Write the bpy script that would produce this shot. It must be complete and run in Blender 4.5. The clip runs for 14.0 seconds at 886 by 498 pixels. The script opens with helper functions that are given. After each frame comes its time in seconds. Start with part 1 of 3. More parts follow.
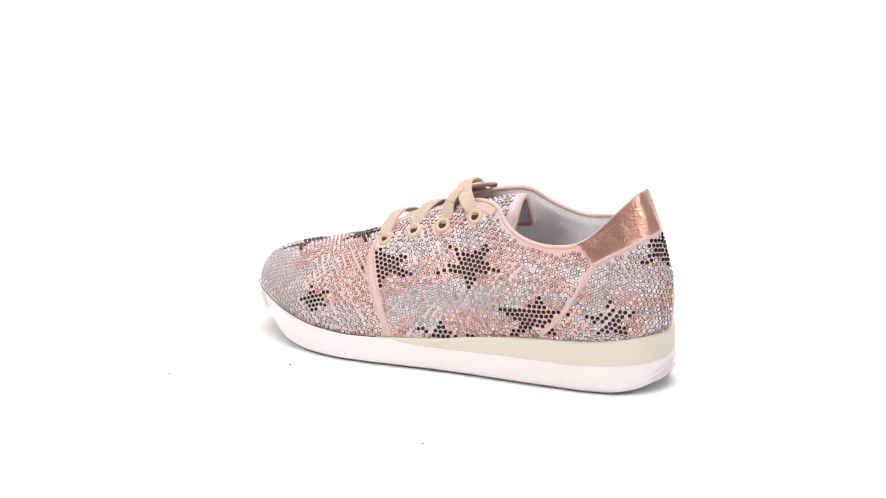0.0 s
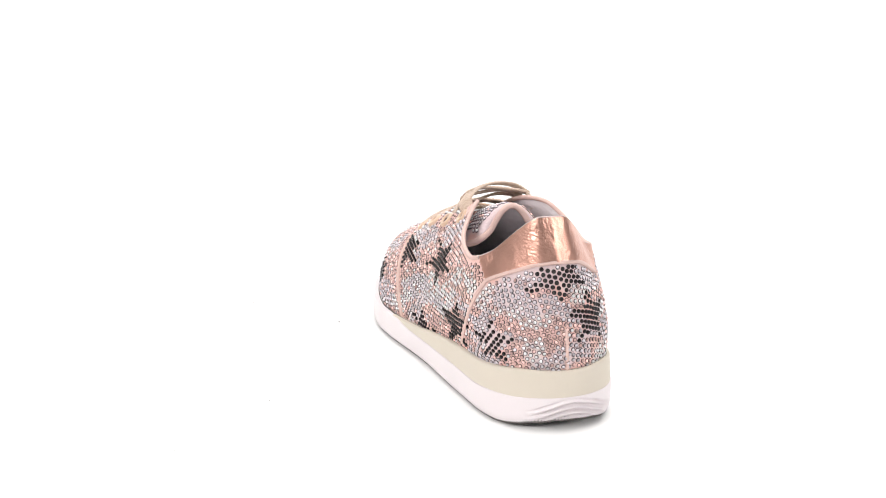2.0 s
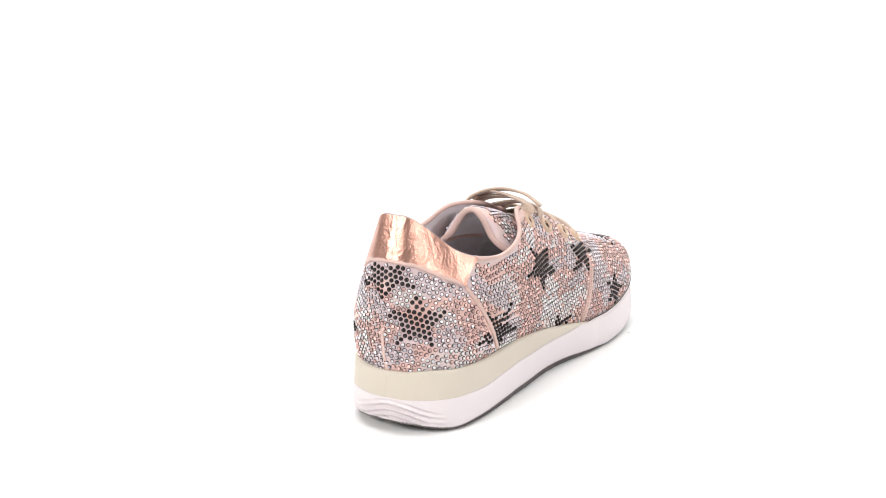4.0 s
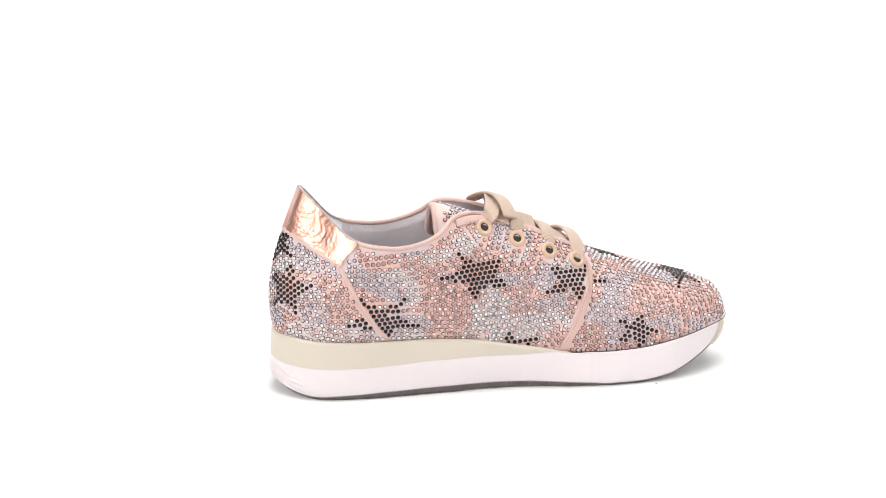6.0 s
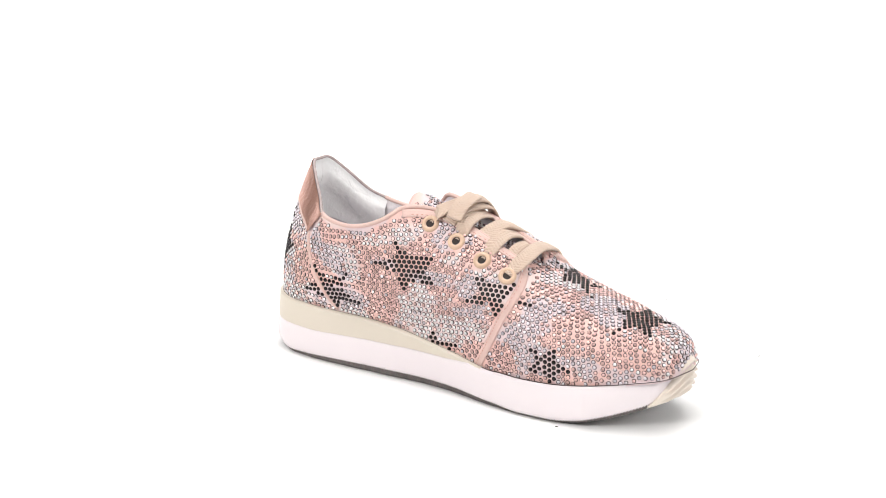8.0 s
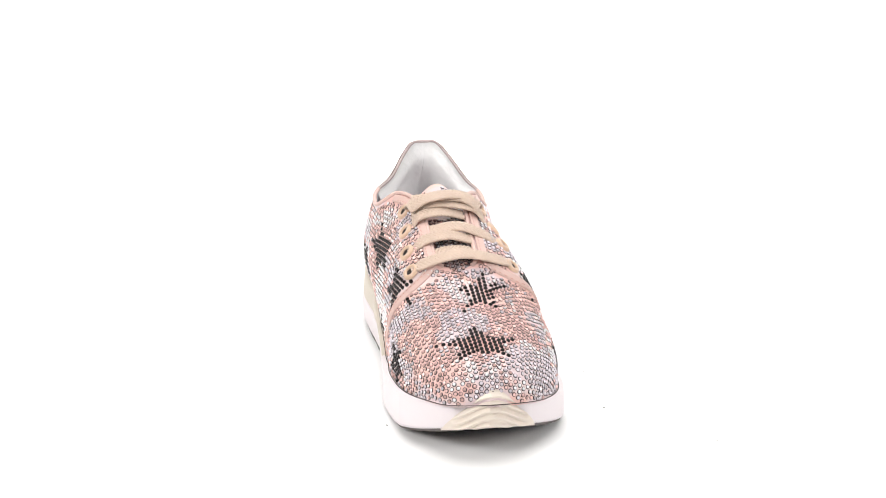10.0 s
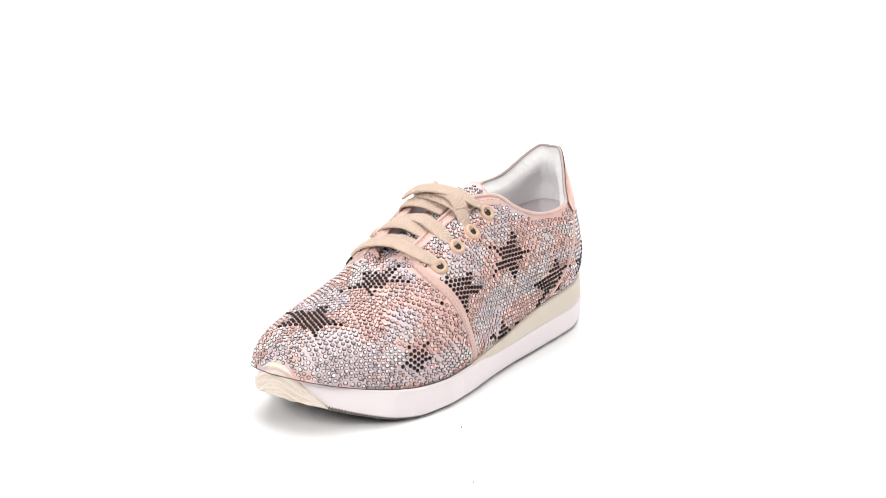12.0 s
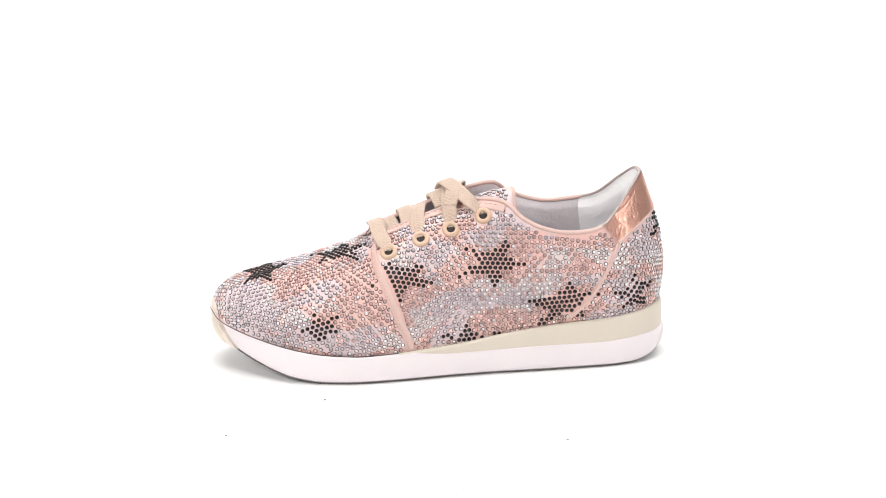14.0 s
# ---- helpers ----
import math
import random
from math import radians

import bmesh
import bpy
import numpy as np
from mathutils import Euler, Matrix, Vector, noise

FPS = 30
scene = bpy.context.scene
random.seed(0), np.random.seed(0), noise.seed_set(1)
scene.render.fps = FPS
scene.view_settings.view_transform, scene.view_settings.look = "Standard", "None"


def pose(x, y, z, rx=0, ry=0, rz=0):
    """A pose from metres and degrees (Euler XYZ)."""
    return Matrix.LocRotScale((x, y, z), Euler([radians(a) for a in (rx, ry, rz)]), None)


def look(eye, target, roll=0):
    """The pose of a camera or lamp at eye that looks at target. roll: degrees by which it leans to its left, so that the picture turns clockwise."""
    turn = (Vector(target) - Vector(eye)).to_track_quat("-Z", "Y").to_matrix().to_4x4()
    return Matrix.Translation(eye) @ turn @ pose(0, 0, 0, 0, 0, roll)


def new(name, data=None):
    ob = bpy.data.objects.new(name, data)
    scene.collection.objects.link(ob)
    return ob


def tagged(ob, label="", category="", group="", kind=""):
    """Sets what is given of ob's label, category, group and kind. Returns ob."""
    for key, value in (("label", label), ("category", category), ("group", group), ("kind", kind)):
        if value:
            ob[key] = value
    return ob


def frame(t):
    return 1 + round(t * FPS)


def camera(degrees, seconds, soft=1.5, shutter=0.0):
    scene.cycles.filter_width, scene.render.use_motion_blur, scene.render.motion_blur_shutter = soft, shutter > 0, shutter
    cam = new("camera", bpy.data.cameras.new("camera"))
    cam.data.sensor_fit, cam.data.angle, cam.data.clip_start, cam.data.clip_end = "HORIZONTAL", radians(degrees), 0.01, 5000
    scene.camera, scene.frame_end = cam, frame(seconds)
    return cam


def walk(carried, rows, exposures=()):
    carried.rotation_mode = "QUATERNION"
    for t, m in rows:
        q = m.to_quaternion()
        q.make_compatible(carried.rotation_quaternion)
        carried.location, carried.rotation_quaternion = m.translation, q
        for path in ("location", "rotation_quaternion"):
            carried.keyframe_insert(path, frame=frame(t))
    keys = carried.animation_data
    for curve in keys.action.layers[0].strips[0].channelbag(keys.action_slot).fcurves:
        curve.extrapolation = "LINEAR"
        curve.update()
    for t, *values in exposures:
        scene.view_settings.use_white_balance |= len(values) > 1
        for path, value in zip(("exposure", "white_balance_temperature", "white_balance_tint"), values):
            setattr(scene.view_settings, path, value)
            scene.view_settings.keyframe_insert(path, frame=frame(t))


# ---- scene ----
from mathutils.bvhtree import BVHTree

# one size step: the last is drawn at a larger grade and brought to its true length here
GRADE = 0.885

# ---- camera: stands still ----
cam = camera(32.23, 14.0, soft=0.35)
EYE = Vector((0.0, -1.0, 0.3615)) * GRADE
AHEAD = Vector((-0.01768, 0.96222, -0.27169))
fixed = look(EYE, EYE + AHEAD, 0.562)
walk(cam, [(0.0, fixed), (14.0, fixed)], exposures=[(0.0, 0.0), (14.0, 0.0)])

TURN_RATE = -23.325          # degrees a second of the turntable
SHOE_AT = pose(0.130 * GRADE, -0.0405 * GRADE, 0.003 * GRADE, 0, 0, 154.07)


def turned(t):
    return pose(0, 0, 0, 0, 0, TURN_RATE * t)


# ---- light: a white photo tent with softboxes, open to a dark room on the camera's side ----
world = bpy.data.worlds.new("tent_light")
scene.world = world
world.use_nodes = True
world.node_tree.nodes["Background"].inputs["Color"].default_value = (1.0, 0.985, 0.97, 1)
world.node_tree.nodes["Background"].inputs["Strength"].default_value = 0.18


def softbox(eye, target, size, watts, colour):
    data = bpy.data.lights.new("softbox_lamp", "AREA")
    data.shape, data.size, data.energy, data.color = "SQUARE", size, watts, colour
    ob = new("softbox_lamp", data)
    ob.matrix_world = look(eye, target)
    return ob


softbox((0.05, 0.25, 1.35), (0, 0.05, 0), 1.5, 23, (1.0, 0.985, 0.965))
softbox((-1.10, -1.05, 1.0), (0, 0, 0.04), 0.6, 21, (1.0, 0.975, 0.955))
softbox((1.20, -0.95, 0.85), (0, 0, 0.04), 0.6, 12, (1.0, 0.98, 0.965))


# ---- materials ----
def material(name, colour, rough=0.5, metal=0.0, bump=0.0, bump_scale=400.0, vary=0.0, vary_scale=60.0, coat=0.0, sheen=0.0,
             rough_vary=0.0):
    """A surface with grain (fine bump), broad colour variation and uneven gloss."""
    m = bpy.data.materials.new(name)
    m.use_nodes = True
    n, l = m.node_tree.nodes, m.node_tree.links
    b = n["Principled BSDF"]
    b.inputs["Base Color"].default_value = (*colour, 1)
    b.inputs["Roughness"].default_value = rough
    b.inputs["Metallic"].default_value = metal
    b.inputs["Coat Weight"].default_value = coat
    b.inputs["Sheen Weight"].default_value = sheen
    co = n.new("ShaderNodeTexCoord")
    if vary:
        t = n.new("ShaderNodeTexNoise")
        t.inputs["Scale"].default_value, t.inputs["Detail"].default_value = vary_scale, 5
        r = n.new("ShaderNodeMapRange")
        r.inputs["To Min"].default_value, r.inputs["To Max"].default_value = 1 - vary, 1 + vary
        x = n.new("ShaderNodeMix")
        x.data_type, x.blend_type = "RGBA", "MULTIPLY"
        x.inputs["Factor"].default_value = 1
        x.inputs["A"].default_value = (*colour, 1)
        l.new(co.outputs["Object"], t.inputs["Vector"])
        l.new(t.outputs["Fac"], r.inputs["Value"])
        l.new(r.outputs["Result"], x.inputs["B"])
        l.new(x.outputs["Result"], b.inputs["Base Color"])
    if rough_vary:
        t = n.new("ShaderNodeTexNoise")
        t.inputs["Scale"].default_value, t.inputs["Detail"].default_value = vary_scale * 1.7, 4
        r = n.new("ShaderNodeMapRange")
        r.inputs["To Min"].default_value, r.inputs["To Max"].default_value = rough - rough_vary, rough + rough_vary
        l.new(co.outputs["Object"], t.inputs["Vector"])
        l.new(t.outputs["Fac"], r.inputs["Value"])
        l.new(r.outputs["Result"], b.inputs["Roughness"])
    if bump:
        t = n.new("ShaderNodeTexNoise")
        t.inputs["Scale"].default_value, t.inputs["Detail"].default_value = bump_scale, 6
        d = n.new("ShaderNodeBump")
        d.inputs["Strength"].default_value, d.inputs["Distance"].default_value = bump, 0.001
        l.new(co.outputs["Object"], t.inputs["Vector"])
        l.new(t.outputs["Fac"], d.inputs["Height"])
        l.new(d.outputs["Normal"], b.inputs["Normal"])
    return m


WHITE_TABLE = material("white_table", (0.90, 0.90, 0.90), 0.6, bump=0.02, vary=0.01)
WHITE_PAPER = material("white_paper", (0.88, 0.88, 0.88), 0.8, bump=0.02, vary=0.01)
GLOW_PAPER = material("glowing_white_paper", (0.88, 0.88, 0.88), 0.8, bump=0.02)
# emission added to the paper itself so the backdrop comes out pure white
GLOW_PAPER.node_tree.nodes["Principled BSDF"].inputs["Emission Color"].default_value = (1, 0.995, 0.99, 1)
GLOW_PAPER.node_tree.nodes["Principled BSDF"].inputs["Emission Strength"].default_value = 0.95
DARK_ROOM = material("dark_room_paint", (0.03, 0.03, 0.032), 0.8, vary=0.2, vary_scale=2)
OUTSOLE = material("white_rubber", (0.745, 0.685, 0.70), 0.45, bump=0.08, bump_scale=700, vary=0.03, vary_scale=40)
WEDGE = material("ivory_foam", (0.61, 0.55, 0.465), 0.55, bump=0.1, bump_scale=900, vary=0.04, vary_scale=35)
BUMPER = material("cream_rubber", (0.72, 0.64, 0.56), 0.45, bump=0.05, bump_scale=700, vary=0.04, vary_scale=80)
BINDING = material("rose_binding", (0.62, 0.435, 0.39), 0.55, bump=0.25, bump_scale=900, vary=0.1, vary_scale=120)
LINING = material("pale_grey_lining", (0.70, 0.66, 0.68), 0.6, bump=0.35, bump_scale=500, vary=0.07, vary_scale=70)
PADDING = material("white_padded_leather", (0.88, 0.88, 0.88), 0.45, bump=0.25, bump_scale=350, vary=0.04, vary_scale=90)
LACE = material("beige_cotton", (0.555, 0.425, 0.34), 0.9, bump=0.5, bump_scale=1300, vary=0.1, vary_scale=200, sheen=0.3)
EYELET = material("beige_enamel", (0.60, 0.42, 0.30), 0.35, vary=0.05, coat=0.2)
HOLE_SHADE = material("painted_hole_shade", (0.03, 0.022, 0.02), 0.8)
ROSE_GOLD = material("rose_gold_foil", (0.60, 0.335, 0.265), 0.38, metal=0.88, bump=0.30, bump_scale=650, vary=0.14, vary_scale=110, rough_vary=0.10)


def crease(m, scale, strength):
    """Adds long soft creases under the grain of a leather."""
    n, l = m.node_tree.nodes, m.node_tree.links
    fine = [b for b in n if b.type == "BUMP"][0]
    co = [c for c in n if c.type == "TEX_COORD"][0]
    t = n.new("ShaderNodeTexNoise")
    t.inputs["Scale"].default_value, t.inputs["Detail"].default_value, t.inputs["Distortion"].default_value = scale, 2, 1.5
    b = n.new("ShaderNodeBump")
    b.inputs["Strength"].default_value, b.inputs["Distance"].default_value = strength, 0.004
    l.new(co.outputs["Object"], t.inputs["Vector"])
    l.new(t.outputs["Fac"], b.inputs["Height"])
    l.new(b.outputs["Normal"], fine.inputs["Normal"])


crease(ROSE_GOLD, 85, 0.20)
crease(LINING, 60, 0.2)
crease(PADDING, 60, 0.25)


def crystal(name, colour, rough, metal, spread):
    """Foil-backed glass: every stone a little lighter, darker or duller than the next."""
    m = material(name, colour, rough, metal)
    n, l = m.node_tree.nodes, m.node_tree.links
    b = n["Principled BSDF"]
    g = n.new("ShaderNodeNewGeometry")
    r = n.new("ShaderNodeMapRange")
    r.inputs["To Min"].default_value, r.inputs["To Max"].default_value = 1 - spread, 1 + spread
    x = n.new("ShaderNodeMix")
    x.data_type, x.blend_type = "RGBA", "MULTIPLY"
    x.inputs["Factor"].default_value = 1
    x.inputs["A"].default_value = (*colour, 1)
    l.new(g.outputs["Random Per Island"], r.inputs["Value"])
    l.new(r.outputs["Result"], x.inputs["B"])
    l.new(x.outputs["Result"], b.inputs["Base Color"])
    w = n.new("ShaderNodeMapRange")
    w.inputs["To Min"].default_value, w.inputs["To Max"].default_value = rough * 0.6, rough * 1.8
    l.new(g.outputs["Random Per Island"], w.inputs["Value"])
    l.new(w.outputs["Result"], b.inputs["Roughness"])
    return m


DARK_STUD = material("hematite_stud", (0.012, 0.006, 0.007), 0.10)
DARK_STUD.node_tree.nodes["Principled BSDF"].inputs["Specular IOR Level"].default_value = 0.32
ROSE_STUD = crystal("smoky_rose_crystal", (0.80, 0.525, 0.49), 0.17, 0.25, 0.3)
LILAC_STUD = crystal("lilac_crystal", (0.73, 0.67, 0.72), 0.15, 0.25, 0.25)
CLEAR_STUD = crystal("clear_crystal", (0.90, 0.89, 0.91), 0.12, 0.25, 0.1)
# near-black rims paint the dark crescents that crystals get from shade and reflection
SHADE_RIM = material("painted_stone_shade", (0.030, 0.020, 0.022), 0.35)
TAB_EDGE = material("worn_taupe_edge", (0.42, 0.34, 0.33), 0.5, vary=0.3, vary_scale=300)
SPECK = material("dark_dust", (0.08, 0.07, 0.06), 0.9)
GAP_SHADE = material("sole_gap_shade", (0.09, 0.065, 0.06), 0.8)
# tread colour taken darker to paint the shadow line below the sole's edge
TREAD = material("shaded_tread_rubber", (0.15, 0.13, 0.125), 0.7, bump=0.1, vary=0.1)
STITCH = material("rose_thread", (0.55, 0.30, 0.25), 0.7)


def printed_leather():
    """Printed leather: rose, lilac and silver patches, held in the mesh's own print attribute."""
    m = material("printed_leather", (0.7, 0.42, 0.36), 0.5, bump=0.3, bump_scale=800)
    n, l = m.node_tree.nodes, m.node_tree.links
    a = n.new("ShaderNodeAttribute")
    a.attribute_name = "print"
    l.new(a.outputs["Color"], n["Principled BSDF"].inputs["Base Color"])
    return m


PRINTED = printed_leather()


# ---- mesh helpers ----
def rails(table, count):
    """A smooth curve through the rows of a table: Catmull-Rom, count samples."""
    p = np.array(table, float)
    p = np.vstack([2 * p[0] - p[1], p, 2 * p[-1] - p[-2]])
    u = np.linspace(0, len(p) - 3 - 1e-9, count)
    i = u.astype(int)
    f = (u - i)[:, None]
    a, b, c, d = p[i], p[i + 1], p[i + 2], p[i + 3]
    return 0.5 * (2 * b + (c - a) * f + (2 * a - 5 * b + 4 * c - d) * f ** 2 + (3 * b - a - 3 * c + d) * f ** 3)


def thing(name, label, category, m=None, group=""):
    ob = new(name)
    if m is not None:
        ob.matrix_basis = m
    return tagged(ob, label, category, group)


def link(name, verts, faces, mat, parent=None, label="", smooth=True, kind=""):
    me = bpy.data.meshes.new(name)
    me.from_pydata([tuple(np.asarray(v, float) * GRADE) for v in verts], [], faces)
    me.polygons.foreach_set("use_smooth", [smooth] * len(me.polygons))
    me.materials.append(mat)
    me.update()
    ob = new(name, me)
    ob.parent = parent
    return tagged(ob, label, kind=kind)


def recalc(ob, merge=0.0):
    bm = bmesh.new()
    bm.from_mesh(ob.data)
    if merge:
        bmesh.ops.remove_doubles(bm, verts=bm.verts, dist=merge)
    bmesh.ops.recalc_face_normals(bm, faces=bm.faces)
    bm.to_mesh(ob.data)
    bm.free()
    return ob


def grid(points, keep=None, close_u=False):
    """Verts and quads of an array of points [u][v]; keep[u][v] chooses the quads."""
    nu, nv = points.shape[:2]
    faces = []
    for i in range(nu if close_u else nu - 1):
        for j in range(nv - 1):
            if keep is None or keep[i, j]:
                k = (i + 1) % nu
                faces.append((i * nv + j, k * nv + j, k * nv + j + 1, i * nv + j + 1))
    return points.reshape(-1, 3), faces


def tube(path, radius, sides=8, close=False, flat=1.0):
    """Verts and faces of a round cord along a path."""
    p = np.array(path, float)
    verts, faces = [], []
    for i in range(len(p)):
        a = p[(i + 1) % len(p)] if close or i + 1 < len(p) else p[i]
        b = p[i - 1] if close or i > 0 else p[i]
        d = Vector(a - b).normalized()
        side = d.cross(Vector((0, 0, 1)))
        side = side.normalized() if side.length > 1e-4 else Vector((0, 1, 0))
        up = side.cross(d)
        for k in range(sides):
            w = 2 * math.pi * k / sides
            verts.append(Vector(p[i]) + side * radius * math.cos(w) + up * radius * flat * math.sin(w))
    n = len(p)
    for i in range(n if close else n - 1):
        for k in range(sides):
            j, q = (i + 1) % n, (k + 1) % sides
            faces.append((i * sides + k, j * sides + k, j * sides + q, i * sides + q))
    if not close:
        faces += [tuple(range(sides))[::-1], tuple(range((n - 1) * sides, n * sides))]
    return verts, faces


def ribbon(path, normals, width, thick, weave=0.0, pinch=()):
    """Verts and faces of a flat band along a path, lying square to the normals, with rounded edges and, if asked, a woven face."""
    p, nn = np.array(path, float), np.array(normals, float)
    d = np.gradient(p, axis=0)
    run = np.concatenate([[0], np.cumsum(np.linalg.norm(np.diff(p, axis=0), axis=1))])
    verts, faces = [], []
    shape = [(-1, 0), (-0.9, 0.8), (-0.5, 1), (0, 1.06), (0.5, 1), (0.9, 0.8), (1, 0), (0.9, -0.8), (0, -0.9), (-0.9, -0.8)]
    if weave:
        shape = [(-1, 0)] + [(a, 1 - 0.25 * abs(a) ** 6) for a in np.linspace(-0.95, 0.95, 15)] + [(1, 0), (0.9, -0.8), (0, -0.9), (-0.9, -0.8)]
    for i in range(len(p)):
        n = Vector(nn[i]).normalized()
        s = Vector(d[i]).cross(n).normalized()
        for a, b in shape:
            h = b * thick / 2
            if weave and b > 0.5:
                h += weave * math.sin(2 * math.pi * (run[i] / 0.0025 + 1.3 * abs(a))) * (0.65 + 0.35 * math.cos(a * 15))
            w = width * min([1.0] + [0.42 + 0.58 * min(1, abs(run[i] - run[e]) / 0.011) for e in pinch])
            verts.append(Vector(p[i]) + s * (a * w / 2) + n * h)
    k = len(shape)
    for i in range(len(p) - 1):
        for j in range(k):
            q = (j + 1) % k
            faces.append((i * k + j, i * k + q, (i + 1) * k + q, (i + 1) * k + j))
    faces += [tuple(range(k))[::-1], tuple(range((len(p) - 1) * k, len(p) * k))]
    return verts, faces


# ---- the studio ----
def slab(name, mat, lo, hi, label, category):
    v = [(x, y, z) for x in (lo[0], hi[0]) for y in (lo[1], hi[1]) for z in (lo[2], hi[2])]
    f = [(0, 1, 3, 2), (4, 6, 7, 5), (0, 4, 5, 1), (2, 3, 7, 6), (1, 5, 7, 3), (0, 2, 6, 4)]
    ob = recalc(link(name, np.array(v) / GRADE, f, mat, smooth=False))
    return tagged(ob, label, category, kind="structure")


def studio():
    """White paper under the table, a white backdrop with added glow behind it, and the dark room on the camera's side.
    """
    slab("floor", WHITE_PAPER, (-3.0, -0.95, -0.06), (3.0, 0.62, -0.022), "white paper floor under the turntable", "floor")
    xs = np.linspace(-3.0, 3.0, 13)
    prof = [(0.62, -0.022)] + [(y, -0.022) for y in np.linspace(0.8, 1.6, 4)]
    prof += [(1.6 + 0.6 * math.sin(a), 0.578 - 0.6 * math.cos(a)) for a in np.linspace(0.2, math.pi / 2, 8)] + [(2.2, 1.9)]
    front = np.array([[(x, y, z) for y, z in prof] for x in xs])
    verts, faces = grid(front / GRADE)
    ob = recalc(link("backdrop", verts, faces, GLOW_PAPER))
    tagged(ob, "seamless white paper backdrop with added glow", "backdrop", kind="structure")
    slab("floor_2", DARK_ROOM, (-3.2, -3.0, -0.95), (3.2, 2.4, -0.9), "dark studio floor", "floor")
    slab("wall_south", DARK_ROOM, (-3.2, -3.1, -0.9), (3.2, -3.0, 2.6), "dark painted studio wall behind the camera", "wall")


def turntable():
    table = thing("turntable", "round white rotating display turntable, dusted with specks", "turntable")
    prof = [(0.0, 0.0), (0.2, 0.0), (0.442, 0.0), (0.449, -0.002), (0.45, -0.006), (0.45, -0.018), (0.44, -0.0215), (0.0, -0.0215)]
    n = 96
    pts = np.array([[(r * math.cos(a), r * math.sin(a), z) for r, z in prof] for a in np.linspace(0, 2 * math.pi, n, endpoint=False)])
    verts, faces = grid(pts / GRADE, close_u=True)
    recalc(link("platter", verts, faces, WHITE_TABLE, table), 1e-6)
    for x, y, r in ((-0.1215, -0.0175, 0.0008), (-0.0265, -0.1500, 0.0007), (-0.2000, -0.0388, 0.0007), (-0.0682, 0.1128, 0.0007),
                    (-0.1260, -0.1810, 0.0005), (-0.0639, -0.0497, 0.0004), (-0.1363, -0.1604, 0.0005), (0.0023, -0.2394, 0.0005)):
        vs, fs = tube([(x - r, y, 0.0004), (x, y + r * 0.3, 0.0006), (x + r, y, 0.0004)], r * 0.4, 6)
        recalc(link("speck", vs, fs, SPECK, table, "tiny dark dust speck"))
    return table


# ---- the shoe's last: rails from heel to toe ----
# base rail: x, half width outside, half width inside, height outside, height inside
BASE = [(0.0000, 0.000, 0.000, 0.0340, 0.0340), (0.0020, 0.012, 0.012, 0.0340, 0.0345), (0.0100, 0.026, 0.025, 0.0340, 0.0355),
        (0.0220, 0.034, 0.033, 0.0325, 0.0345), (0.0380, 0.039, 0.036, 0.0305, 0.0338), (0.0550, 0.041, 0.0365, 0.0292, 0.0332),
        (0.0750, 0.043, 0.036, 0.0280, 0.0328), (0.0920, 0.045, 0.036, 0.0265, 0.0328), (0.1070, 0.047, 0.0378, 0.0248, 0.0325),
        (0.1220, 0.049, 0.0390, 0.0228, 0.0315), (0.1430, 0.052, 0.0402, 0.0195, 0.0282), (0.1660, 0.055, 0.0412, 0.0170, 0.0240),
        (0.1880, 0.0575, 0.0425, 0.0150, 0.0195), (0.1990, 0.058, 0.0425, 0.0142, 0.0190), (0.2040, 0.0585, 0.043, 0.0140, 0.0190),
        (0.2170, 0.059, 0.044, 0.0140, 0.0190), (0.2410, 0.0560, 0.0425, 0.0155, 0.0200), (0.2650, 0.0485, 0.0390, 0.0195, 0.0235),
        (0.2880, 0.0360, 0.0310, 0.0250, 0.0275), (0.3025, 0.0230, 0.0215, 0.0295, 0.0300), (0.3095, 0.000, 0.0000, 0.0315, 0.0315)]
# top rail: x, half width, height outside, height inside, bulge of the wall, roundness of the section
TOP = [(0.0178, 0.000, 0.1270, 0.1270, 0.0095, 0), (0.0190, 0.0088, 0.1262, 0.1262, 0.0070, 0), (0.0270, 0.0172, 0.1170, 0.1180, 0.0060, 0),
       (0.0390, 0.0272, 0.1030, 0.1050, 0.0070, 0), (0.0480, 0.0358, 0.0965, 0.0995, 0.0060, 0), (0.0580, 0.0390, 0.0935, 0.0970, 0.0060, 0),
       (0.0740, 0.0390, 0.0925, 0.0955, 0.0058, 0), (0.0895, 0.0380, 0.0955, 0.0985, 0.0060, 0), (0.1020, 0.0340, 0.1015, 0.1040, 0.0070, 0.1),
       (0.1135, 0.0255, 0.1105, 0.1120, 0.0080, 0.3), (0.1330, 0.0165, 0.1100, 0.1108, 0.0060, 0.6), (0.1600, 0.0138, 0.1010, 0.1015, 0.0030, 0.9),
       (0.1850, 0.0135, 0.0905, 0.0905, 0.0, 1), (0.1970, 0.012, 0.0855, 0.0855, 0, 1), (0.2020, 0.004, 0.0822, 0.0822, 0, 1),
       (0.2150, 0.0, 0.0765, 0.0765, 0, 1), (0.2360, 0.0, 0.0690, 0.0690, 0, 1), (0.2560, 0.0, 0.0628, 0.0628, 0, 1),
       (0.2715, 0.0, 0.0582, 0.0582, 0, 1), (0.2810, 0.0, 0.0550, 0.0550, 0, 1), (0.2850, 0.0, 0.0535, 0.0535, 0, 1)]
NS, NV = 241, 49
RIB = np.linspace(0, len(BASE) - 1, NS)


